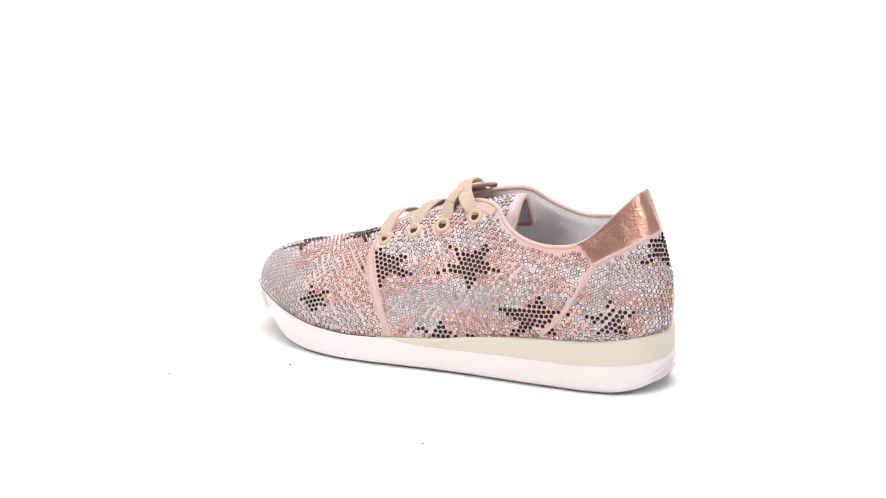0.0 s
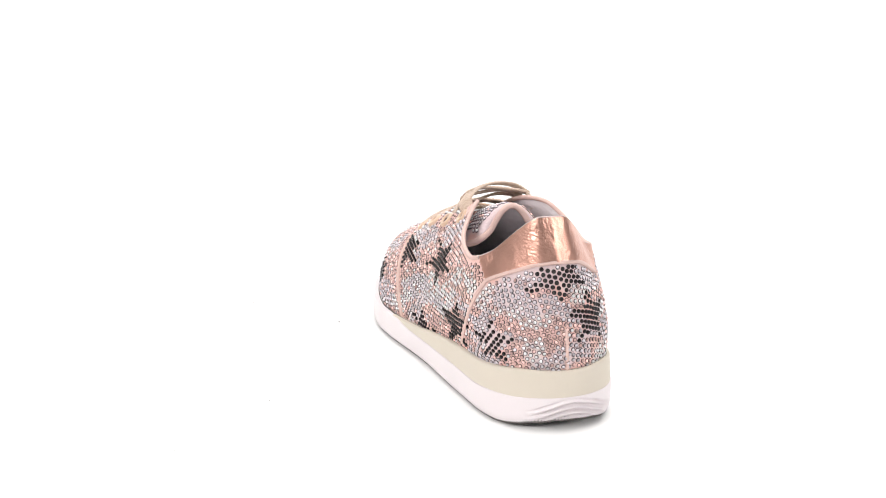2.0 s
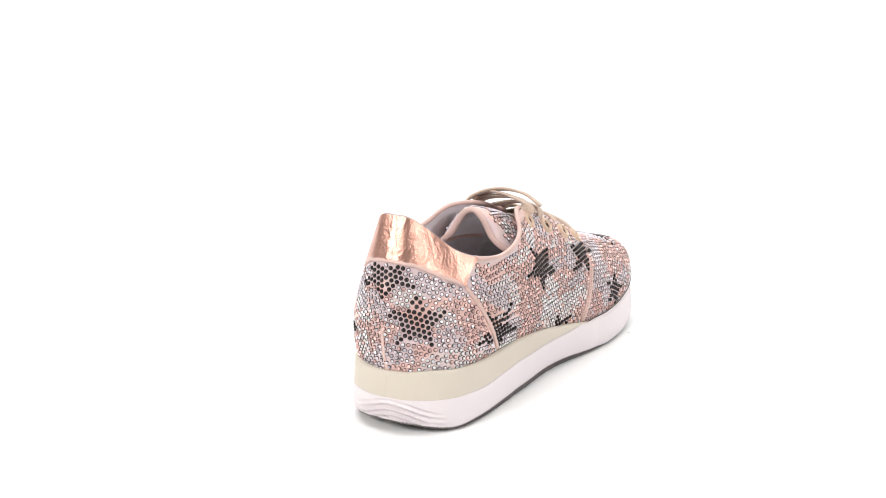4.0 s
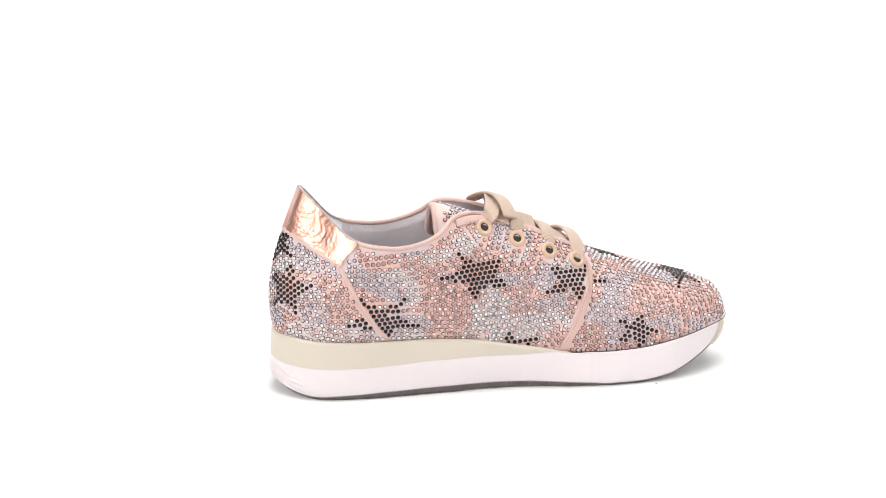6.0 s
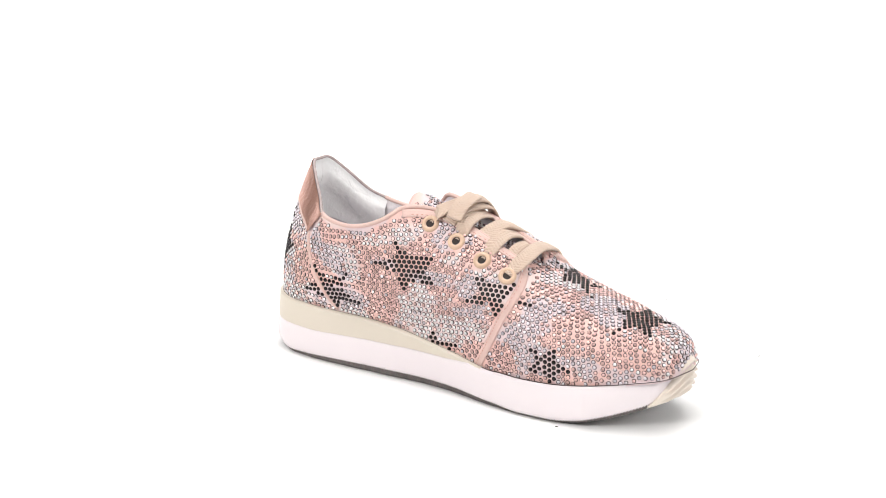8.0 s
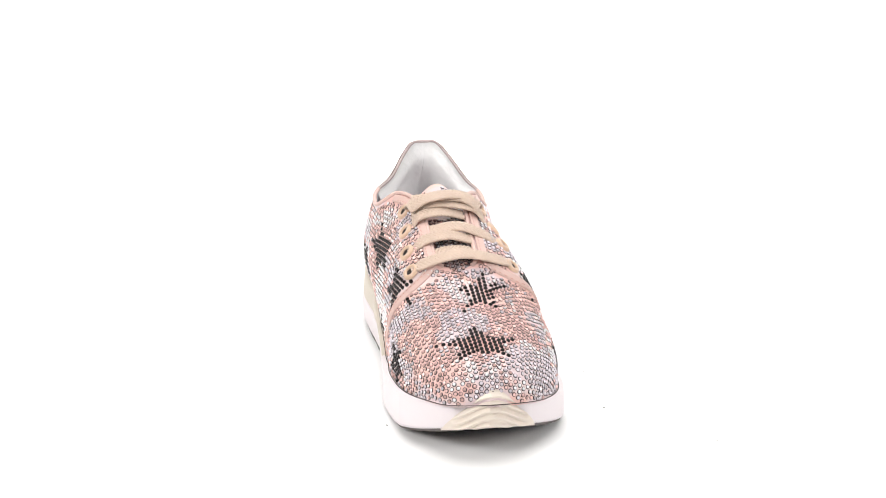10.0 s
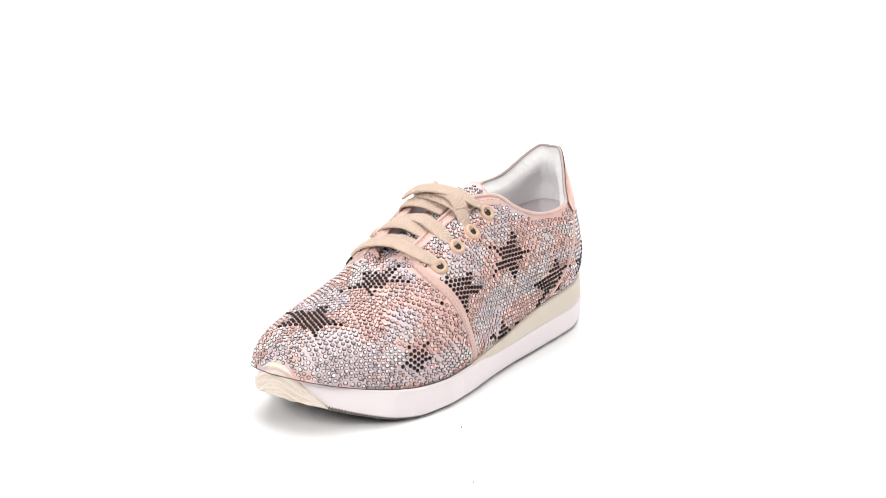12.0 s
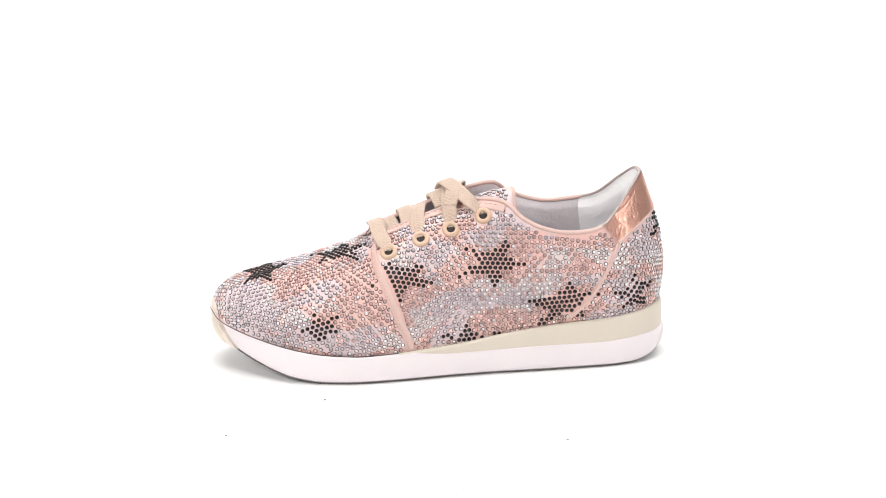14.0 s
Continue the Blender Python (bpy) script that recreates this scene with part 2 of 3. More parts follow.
def last(side, inset=0.0, pad=0.0):
    """The upper's surface on one side (1 outside, -1 inside) as points [rib][height], pushed in by inset."""
    b, t = rails(BASE, NS), rails(TOP, NS)
    k = 1 if side > 0 else 2
    base = np.c_[b[:, 0], side * b[:, k], b[:, k + 2]]
    top = np.c_[t[:, 0], side * np.maximum(t[:, 1], 0), t[:, k + 1]]
    top[RIB > 15, 1] = 0
    bulge, r = np.maximum(t[:, 4], 0), np.clip(t[:, 5], 0, 1)
    out = np.c_[np.gradient(base[:, 1]), -np.gradient(base[:, 0])] * side
    out = np.c_[out / np.maximum(np.linalg.norm(out, axis=1), 1e-9)[:, None], np.zeros(NS)]
    out[0], out[-1] = (-1, 0, 0), (1, 0, 0)
    if side * out[NS // 2, 1] < 0:
        out[1:-1] *= -1
    v = np.linspace(0, 1, NV)
    pts = np.zeros((NS, NV, 3))
    for i in range(NS):
        wall = base[i] + (top[i] - base[i]) * v[:, None] + out[i] * (bulge[i] * np.sin(math.pi * v ** 0.8))[:, None]
        ph = v * math.pi / 2
        e = 2 / (2.1 + 0.3 * min(max((RIB[i] - 14) / 4, 0), 1))
        flat = np.abs(np.cos(ph)) ** e
        rise = np.abs(np.sin(ph)) ** e
        swell = out[i] * (0.0035 * min(max((19 - RIB[i]) / 4, 0), 1) * np.sin(2 * np.minimum(ph * 1.0, math.pi / 2)) * (1 - v) ** 0.5)[:, None]
        arch = np.c_[top[i, 0] + (base[i, 0] - top[i, 0]) * flat, top[i, 1] + (base[i, 1] - top[i, 1]) * flat,
                     base[i, 2] + (top[i, 2] - base[i, 2]) * rise] + swell
        pts[i] = wall * (1 - r[i]) + arch * r[i]
        # the heel leans a little to the outside
        pts[i, :, 1] += 0.0068 * v ** 0.8 * min(max((0.105 - pts[i, :, 0].mean()) / 0.08, 0), 1)
    if inset or pad:
        du, dv = np.gradient(pts, axis=0), np.gradient(pts, axis=1)
        n = np.cross(du, dv) * side
        n /= np.maximum(np.linalg.norm(n, axis=2), 1e-12)[..., None]
        mid = n[NS // 2, NV // 3]
        if mid[1] * side < 0:
            n = -n
        n[0, :, 1], n[0, :, 0] = 0, -np.abs(n[0, :, 0])
        n[-1, :, 1], n[-1, :, 0] = 0, np.abs(n[-1, :, 0])
        depth = inset + pad * np.exp(-((v[None, :] - 0.84) / 0.12) ** 2) * np.clip((4.8 - RIB[:, None]) / 1.5, 0, 1)
        if inset > 0:
            depth = depth * np.clip((1 - v[None, :]) / 0.09, 0.2, 1)
        pts = pts - n * depth[..., None]
        pts[RIB > 15, -1, 1] = 0
    return pts


LAST = {1: last(1), -1: last(-1)}


def whole(pts):
    """Both sides as one array of points: inside toe to heel, then heel to outside toe."""
    return np.concatenate([pts[-1][::-1], pts[1][1:]])


BODY = whole(LAST)
bv, bf = grid(BODY)
TREE = BVHTree.FromPolygons([Vector(p) for p in bv], bf)


def onto(p):
    """The nearest point of the upper to p, and the normal that points out of the shoe."""
    q, n, _, _ = TREE.find_nearest(Vector(p))
    centre = Vector((min(max(q.x, 0.04), 0.26), 0.004, 0.03))
    return q, (n if n.dot(q - centre) > 0 else -n)


# ---- where the panels meet ----
FACING_OUT = ((0.016, 0.0330, 0.0530, 0.0700, 0.0780, 0.0820), (0.1768, 0.1830, 0.1912, 0.1985, 0.2015, 0.2024))
FACING_IN = ((0.019, 0.0340, 0.0500, 0.0660, 0.0740, 0.0820), (0.1805, 0.1885, 0.1955, 0.2015, 0.2040, 0.2030))


def facing_x(y, z):
    """x of the seam between the toe panel and the lace facings, at a height."""
    return float(np.interp(z, *(FACING_OUT if y > 0 else FACING_IN)))


def rear_x(z):
    """x of the seam between the quarters and the heel panel."""
    f = min(max((z - 0.032) / 0.053, 0), 1)
    return 0.0705 - 0.0335 * f - 0.004 * math.sin(math.pi * f)


def counter_z(x):
    """Lower edge of the metallic heel tab."""
    return 0.0845 + (0.037 - x) * 0.60 if x < 0.037 else 0.0845 + (x - 0.037) * 1.14


def panel_of(p):
    x, y, z = p
    if x < 0.06 and z > counter_z(x):
        return "heel_tab"
    if x < rear_x(z) and z < 0.11:
        return "heel_panel"
    if x > facing_x(y, z):
        return "toe_panel"
    return "quarter"


STAR = [((1.0 if k % 2 == 0 else 0.41) * math.cos(math.radians(90 + 36 * k)),
         (1.0 if k % 2 == 0 else 0.41) * math.sin(math.radians(90 + 36 * k))) for k in range(10)]
STAR_FRAMES = []


def dark_star(centre, long, short, lean, turn):
    """A printed star on the upper: its half length and half height, the lean of its long axis and its turn, in degrees.
    A negative height mirrors it."""
    q, n = onto(centre)
    ex = Vector((1, 0, 0)) - n * n.x
    if ex.length < 0.55:
        ex = Vector((0, 1, 0)) - n * n.y
    ex.normalize()
    ey = n.cross(ex)
    if ey.z < -0.2:
        ey = -ey
    shape = Matrix.Rotation(math.radians(lean), 2) @ Matrix.Diagonal((long * 1.02, short * 1.06)) @ Matrix.Rotation(math.radians(turn), 2)
    STAR_FRAMES.append((q, ex, ey, long, shape.inverted()))


# outer side, from the throat to the heel
dark_star((0.1233, 0.0443, 0.0732), 0.0270, -0.0165, 171, 180)
dark_star((0.1831, 0.0500, 0.0653), 0.0258, -0.0150, 175, -46)
dark_star((0.2364, 0.0558, 0.0347), 0.0172, -0.0125, 167, -56)
dark_star((0.1362, 0.0513, 0.0226), 0.0241, -0.0105, -172, 14)
dark_star((0.0732, 0.0479, 0.0447), 0.0290, -0.0170, 168, -155)
dark_star((0.0243, 0.0399, 0.0483), 0.0191, -0.0150, 168, -80)
# round the heel
dark_star((0.0033, 0.0053, 0.0919), 0.0265, -0.0130, 175, 178)
dark_star((0.0052, -0.0160, 0.0673), 0.0208, 0.0190, -175, 160)
# inner side
dark_star((0.1251, -0.0385, 0.0754), 0.0259, 0.0160, 170, 0)
dark_star((0.1918, -0.0370, 0.0685), 0.0265, 0.0150, -179, 155)
dark_star((0.2326, -0.0434, 0.0328), 0.0172, 0.0125, 173, 167)
dark_star((0.1463, -0.0404, 0.0275), 0.0237, 0.0108, -180, -179)
dark_star((0.0640, -0.0413, 0.0505), 0.0285, 0.0176, 162, 20)
# over the toe
dark_star((0.2743, 0.0002, 0.0573), 0.0290, 0.0176, -93, -178)
dark_star((0.2221, 0.0115, 0.0733), 0.0270, 0.0152, 149, -131)


def star_at(p):
    for q, ex, ey, radius, back in STAR_FRAMES:
        d = Vector(p) - q
        if d.length > radius * 1.25:
            continue
        rag = noise.noise_vector(Vector(p) * 170) * 0.0008
        flat = Vector((d.dot(ex) + rag.x, d.dot(ey) + rag.y))
        a, b = back @ (flat * (d.length / max(flat.length, 1e-6)))
        inside = False
        for i in range(10):
            (x0, y0), (x1, y1) = STAR[i], STAR[i - 1]
            if (y0 > b) != (y1 > b) and a < (x1 - x0) * (b - y0) / (y1 - y0) + x0:
                inside = not inside
        if inside:
            return True
    return False


def ramp(x, lo, hi):
    t = min(max((x - lo) / (hi - lo), 0), 1)
    return t * t * (3 - 2 * t)


def print_at(p):
    """Shares of rose, lilac and silver at a place: the camouflage of overlapping patches."""
    q = Vector((p[0] * 30, p[1] * 34 + 3.1, p[2] * 52))
    a = noise.noise(q) + 0.35 * noise.noise(q * 2.3)
    b = noise.noise(q * 0.9 + Vector((7, 1, 4))) + 0.3 * noise.noise(q * 2.1 + Vector((2, 5, 1)))
    lilac = 0.08 + 0.80 * ramp(a, 0.05, 0.18)
    silver = (1 - lilac) * (0.05 + 0.75 * ramp(b, 0.14, 0.30))
    return 1 - lilac - silver, lilac, silver


TINTS = np.array(((0.76, 0.48, 0.425), (0.66, 0.54, 0.56), (0.72, 0.61, 0.60)))


def soft_print(p):
    return np.array(print_at(p)) @ TINTS


# ---- the shoe ----
shoe = thing("sneaker", "low rose rhinestone sneaker with dark stars on a white turntable", "shoe", SHOE_AT)


def dye(ob):
    """Writes the printed pattern into the panel's print attribute."""
    me = ob.data
    at = me.color_attributes.new("print", "FLOAT_COLOR", "POINT")
    for i, v in enumerate(me.vertices):
        at.data[i].color = (*soft_print(v.co / GRADE), 1)


def panels():
    mid = (BODY[:-1, :-1] + BODY[1:, :-1] + BODY[:-1, 1:] + BODY[1:, 1:]) / 4
    kind = [[panel_of(c) for c in row] for row in mid]
    done = {}
    for name, test, label in (("toe_panel", lambda k, y: k == "toe_panel", "rose and lilac printed toe panel"),
                              ("quarter", lambda k, y: k == "quarter" and y > 0, "rose and lilac printed side panel with a lace facing"),
                              ("quarter", lambda k, y: k == "quarter" and y <= 0, "rose and lilac printed side panel with a lace facing"),
                              ("heel_panel", lambda k, y: k in ("heel_panel", "heel_tab"), "rose printed panel round the heel")):
        keep = np.array([[test(kind[i][j], mid[i, j, 1]) for j in range(mid.shape[1])] for i in range(mid.shape[0])])
        v, f = grid(BODY, keep)
        used = sorted({i for q in f for i in q})
        back = {o: i for i, o in enumerate(used)}
        ob = recalc(link(name, [v[i] for i in used], [tuple(back[i] for i in q) for q in f], PRINTED, shoe, label), 1e-6)
        dye(ob)
        done.setdefault(name, []).append(ob)
    # padded metallic heel tab, proud of the heel panel
    keep = np.array([[k == "heel_tab" for k in row] for row in kind])
    pts = whole({1: last(1, -0.0016), -1: last(-1, -0.0016)})
    v, f = grid(pts, keep)
    used = sorted({i for q in f for i in q})
    back = {o: i for i, o in enumerate(used)}
    done["heel_tab"] = recalc(link("heel_tab", [v[i] for i in used], [tuple(back[i] for i in q) for q in f], ROSE_GOLD, shoe,
                                   "creased rose gold metallic leather heel tab"), 1e-6)
    return done


def curve_on(fx, side, z0, z1, count=40):
    """The line x = fx(z) on one side of the upper."""
    pts = LAST[side]
    out = []
    for z in np.linspace(z0, z1, count):
        best = None
        for i in range(0, NS):
            col = pts[i]
            j = int(np.argmin(np.abs(col[:, 2] - z)))
            d = abs(col[j, 0] - fx(z)) + abs(col[j, 2] - z)
            if best is None or d < best[0]:
                best = (d, col[j])
        out.append(best[1])
    return out


def smooth_path(p, times=4):
    p = np.array(p, float)
    for _ in range(times):
        p[1:-1] = (p[:-2] + 2 * p[1:-1] + p[2:]) / 4
    return p


def trims():
    for side in (1, -1):
        # seam strip between toe panel and facing
        path = curve_on(lambda z: facing_x(side, z), side, 0.016 if side > 0 else 0.020, 0.0775)
        throat = [LAST[side][k, -4] for k in range(int(NS * 13.2 / 20), int(NS * 8.6 / 20), -2)]
        path = smooth_path(np.concatenate([np.array(path)[::3], np.array(throat)[::2]]), 3)
        on = [onto(p) for p in rails(path, 120)]
        spot = smooth_path([q + n * 0.0004 for q, n in on], 6)
        v, f = ribbon(spot, smooth_path([n for q, n in on], 6), 0.0056, 0.0015)
        strip = recalc(link("seam_strip", v, f, BINDING, shoe, "rose leather strip with stitching"))
        for off in (-0.0012,):
            for i in range(2, 116, 2):
                (a, n), (b, _) = on[i], on[i + 1]
                s = (b - a).cross(n).normalized() * off
                vv, ff = tube([a + s + n * 0.0011, (a + b) / 2 + s + n * 0.0014, b + s + n * 0.0011], 0.00024, 5)
                link("stitch", vv, ff, STITCH, strip)
        # seam strip between quarter and heel panel
        path = smooth_path(curve_on(rear_x, side, 0.033 if side > 0 else 0.037, 0.086, 30))
        on = [onto(p) for p in rails(path[::2], 40)]
        v, f = ribbon([q + n * 0.0003 for q, n in on], [n for q, n in on], 0.0028, 0.0013)
        recalc(link("seam_strip", v, f, BINDING, shoe, "narrow rose leather seam"))
        # bound rim of collar and throat
        a, b = int(NS * 4.1 / 20), int(NS * 13.5 / 20)
        rim = LAST[side][a:b, -1]
        on = np.array(rim)
        v, f = tube(smooth_path(on, 3), 0.0015, 8)
        recalc(link("collar_binding", v, f, BINDING, shoe, "soft rose binding round collar and throat"))
    # piping under the heel tab
    line = []
    for side, xs in ((1, np.linspace(0.037, 0.006, 18)), (-1, np.linspace(0.006, 0.037, 18))):
        for x in xs:
            z = counter_z(x)
            col = LAST[side].reshape(-1, 3)
            j = int(np.argmin(np.abs(col[:, 0] - x) + np.abs(col[:, 2] - z)))
            line.append(col[j])
    on = [onto(p) for p in rails(smooth_path(line, 6)[::2], 80)]
    v, f = ribbon([q + n * 0.0006 for q, n in on], [n for q, n in on], 0.0030, 0.0020)
    recalc(link("heel_piping", v, f, BINDING, shoe, "rose leather piping under the heel tab"))
    # back seam of the heel
    path = [LAST[1][0][j] for j in range(0, 16)]
    on = [(Vector(p), Vector((-1, 0, 0))) for p in path]
    v, f = ribbon([q + n * 0.0003 for q, n in on], [n for q, n in on], 0.0022, 0.0012)
    recalc(link("back_seam", v, f, BINDING, shoe, "rose back seam"))


def inside():
    inner = whole({1: last(1, 0.0026), -1: last(-1, 0.0026)})
    v, f = grid(inner)
    recalc(link("lining", v, f, LINING, shoe, "pale grey leather lining"), 1e-6)
    # padded collar inside the heel
    cut = int(NS * 4.25 / 20)
    pad = whole({1: last(1, 0.0036, 0.0035), -1: last(-1, 0.0036, 0.0035)})
    v, f = grid(pad[NS - 1 - cut:NS + cut, int(NV * 0.55):])
    recalc(link("padded_collar", v, f, PADDING, shoe, "white padded heel collar"), 1e-6)
    # rim joining lining and upper round the heel tab
    rim = np.concatenate([LAST[-1][:cut, -1][::-1], LAST[1][1:cut, -1]])
    v, f = tube(smooth_path(rim, 2), 0.0011, 8)
    recalc(link("tab_edge", v, f, TAB_EDGE, shoe, "worn taupe edge of the heel tab"))
    # insole
    b = rails(BASE, 81)
    left, right = [], []
    for x, wo, wi, zo, zi in b:
        z = 0.043 if x < 0.1 else max(0.043 - (x - 0.1) * 0.14, min(zo, zi) + 0.003)
        x = min(max(x, 0.004), 0.302)
        left.append((x, max(wo - 0.004, 0), z))
        right.append((x, -max(wi - 0.004, 0), z))
    pts = np.array([[np.array(l) * (1 - u) + np.array(r) * u + np.array((0, 0, -0.002 * math.sin(math.pi * u))) for u in np.linspace(0, 1, 9)]
                    for l, r in zip(left, right)])
    v, f = grid(pts)
    recalc(link("insole", v, f, LINING, shoe, "pale leather insole"), 1e-6)


TONGUE = [(0.214, 0.0750, 0.020), (0.200, 0.0812, 0.021), (0.180, 0.0890, 0.022), (0.160, 0.0965, 0.024), (0.142, 0.1030, 0.026),
          (0.130, 0.1072, 0.0270), (0.119, 0.1108, 0.0280), (0.111, 0.1134, 0.0262), (0.106, 0.1146, 0.0215), (0.1040, 0.1148, 0.0140)]


def tongue_points(drop=0.0):
    c = rails(TONGUE, 60)
    pts = []
    for k, (x, z, w) in enumerate(c):
        sag = 0.011 + 0.017 * (k / 59) ** 1.5
        pts.append([(x, 0.002 + w * u, z - drop - sag * u * u * (w / 0.024)) for u in np.linspace(-1, 1, 25)])
    return np.array(pts)


def tongue():
    top, low = tongue_points(), tongue_points(0.0035)
    v, f = grid(top)
    ob = recalc(link("tongue", v, f, PRINTED, shoe, "rose and lilac printed tongue"))
    dye(ob)
    v, f = grid(low)
    recalc(link("tongue_lining", v, f, LINING, ob, "pale grey leather lining"))
    edge = np.concatenate([top[20:, 0], top[-1, 1:-1], top[20:, -1][::-1]]) - np.array((0, 0, 0.0016))
    v, f = tube(smooth_path(edge, 3), 0.0021, 8)
    recalc(link("tongue_binding", v, f, BINDING, ob, "soft rose binding"))
    return ob, top


# ---- the sole ----
def floor_of(x):
    """Underside of the sole: flat, with a rounded heel and the toe's spring."""
    heel = 0.0075 * max(0, (0.026 - x) / 0.030) ** 1.8
    toe = 0.0190 * max(0, (x - 0.236) / 0.0735) ** 1.5
    return heel + toe - 0.003


def arch_of(x, y):
    """The inner edge lifts a little along the arch."""
    return 0.003 * min(max(-y / 0.03, 0), 1) * math.sin(math.pi * min(max((x - 0.02) / 0.19, 0), 1)) ** 0.7


WEDGE_LINE = [(-0.01, 0.0195, 0.0200), (0.01, 0.0180, 0.0195), (0.05, 0.0155, 0.0190), (0.09, 0.0155, 0.0210), (0.13, 0.0150, 0.0225),
              (0.155, 0.0150, 0.0225), (0.168, 0.0162, 0.0232), (0.178, 0.0178, 0.0236), (0.19, 0.0120, 0.0175), (0.35, 0.012, 0.0175)]


def wedge_line(x, y):
    t = np.array(WEDGE_LINE)
    a, b = np.interp(x, t[:, 0], t[:, 1]), np.interp(x, t[:, 0], t[:, 2])
    u = min(max(y / 0.05 * 0.5 + 0.5, 0), 1)
    return b + (a - b) * u


def sole():
    b = rails(BASE, 500)
    out = np.c_[b[:, 0], b[:, 1], b[:, 3]]
    ins = np.c_[b[:, 0], -b[:, 2], b[:, 4]][::-1]
    ring = np.concatenate([out, ins[1:-1]])
    seg = np.linalg.norm(np.diff(np.vstack([ring, ring[:1]])[:, :2], axis=0), axis=1)
    s = np.concatenate([[0], np.cumsum(seg)])
    n = 1480
    u = np.linspace(0, s[-1], n, endpoint=False)
    closed = np.vstack([ring, ring[:1]])
    ring = np.c_[[np.interp(u, s, closed[:, k]) for k in range(3)]].T
    d = np.roll(ring, -3, 0) - np.roll(ring, 3, 0)
    normal = np.c_[d[:, 1], -d[:, 0]]
    normal /= np.linalg.norm(normal, axis=1)[:, None]
    if normal[n // 4, 1] < 0:
        normal = -normal
    for _ in range(40):
        normal = (np.roll(normal, 1, 0) + 2 * normal + np.roll(normal, -1, 0)) / 4
    tooth = np.where(np.arange(n) % 4 < 2, 0.0, 0.0010)
    rows = 34

    def wall(i, z0, z1, lift, rr, waves=False):
        """A column of the sole's side at ring point i, from z0 to z1."""
        x, y, _ = ring[i]
        col = []
        for r in np.linspace(0, 1, rr):
            z = z0 + (z1 - z0) * r
            h = (z - floor_of(x)) / max(ring[i, 2] - floor_of(x), 1e-4)
            off = 0.0042 - 0.0074 * min(max((x - 0.258) / 0.038, 0), 1) + lift - 0.0026 * max(0, 1 - h * 5) ** 2 + 0.0008 * math.sin(math.pi * min(h, 1))
            off -= 0.0008 * min(max((0.05 - x) / 0.05, 0), 1)
            off -= 0.0020 * min(max((x - 0.255) / 0.05, 0), 1) * (1 - min(h, 1)) ** 1.3
            waist = math.sin(math.pi * min(max((x - 0.075) / 0.14, 0), 1)) ** 2
            off -= (0.0080 if y < 0 else 0.0030) * waist * (1 - min(max(h, 0), 1)) ** 0.8
            # the bumper stands proud of the toe
            off += 0.0022 if waves else 0.0
            # carved waves at heel and toe
            if x < 0.03:
                m = max(0, 1 - (abs(y + 0.003) / 0.027) ** 4) * min(1, max(0, (0.0185 - 0.009 * (abs(y + 0.003) / 0.027) ** 2 - z) / 0.002)) * min(1, h * 8)
                off += 0.0014 * m * math.sin(2 * math.pi * (z - 0.0045 * math.cos((y + 0.003) * 105)) / 0.0037)
            if waves:
                m = min(1, max(0, h * 5)) * min(1, max(0, (0.024 - abs(y - 0.002)) / 0.004))
                off += 0.0011 * m * math.sin(2 * math.pi * (z - 0.005 * math.cos((y - 0.002) * 120)) / 0.0046)
            col.append((x + normal[i, 0] * off, y + normal[i, 1] * off, z))
        return col

    white, tan = [], []
    for i in range(n):
        x, y, zf = ring[i]
        edge = zf + 0.0012
        # the toe bumper rises over the toe's tip
        edge += 0.0085 * max(0, 1 - ((y - 0.003) / 0.017) ** 2) ** 1.5 if x > 0.29 else 0
        split = min(wedge_line(x, y), edge) if x < 0.178 else edge
        z0 = floor_of(x) + 0.0017 + tooth[i] + arch_of(x, y) + 0.0010 * min(max((x - 0.255) / 0.04, 0), 1)
        col = wall(i, z0, split, 0.0006, rows)
        px, py, pz = col[-1]
        col.append((px - normal[i, 0] * 0.0040, py - normal[i, 1] * 0.0040, pz + 0.0003))
        white.append(col)
        col = wall(i, split - 0.0006, max(edge, split - 0.0003), 0, 12)
        px, py, pz = col[-1]
        col.append((px - normal[i, 0] * 0.0012, py - normal[i, 1] * 0.0012, pz + 0.0008))
        col.append((px - normal[i, 0] * 0.0065, py - normal[i, 1] * 0.0065, pz + 0.0004))
        tan.append(col)
    white, tan = np.array(white), np.array(tan)
    inner = white[:, 0] - np.c_[normal * 0.004, np.full(n, -0.0006)]
    pts = np.concatenate([inner[:, None], white], axis=1)
    v, f = grid(pts, close_u=True)
    recalc(link("outsole", v, f, OUTSOLE, shoe, "white rubber outsole with fine serrated edge and carved waves"))
    # thin dark cord painting the shadow gap where the upper sits in the sole
    seam = [(ring[i, 0] + normal[i, 0] * 0.0016, ring[i, 1] + normal[i, 1] * 0.0016, ring[i, 2] + 0.0017) for i in range(0, n, 4)]
    v, f = tube(seam, 0.0003, 6, close=True)
    recalc(link("gap_shade_cord", v, f, GAP_SHADE, shoe, "dark cord drawn as the shadow gap between upper and sole"))
    # cream bumper with carved waves over the toe
    lip = []
    for i in range(n):
        x, y, zf = ring[i]
        if x > 0.27 and abs(y - 0.002) < 0.030:
            u = abs(y - 0.002) / 0.030
            edge = zf + 0.0016 + 0.0085 * max(0, 1 - ((y - 0.003) / 0.017) ** 2) ** 1.5
            z0 = floor_of(x) + 0.0018
            top = z0 + (edge - z0) * (1 - u ** 2.4)
            col = wall(i, z0, max(top, z0 + 0.0005), 0.0014 - 0.0009 * u ** 2, 40, True)
            px, py, pz = col[-1]
            col.append((px - normal[i, 0] * 0.0050, py - normal[i, 1] * 0.0050, pz + 0.0002))
            lip.append(col)
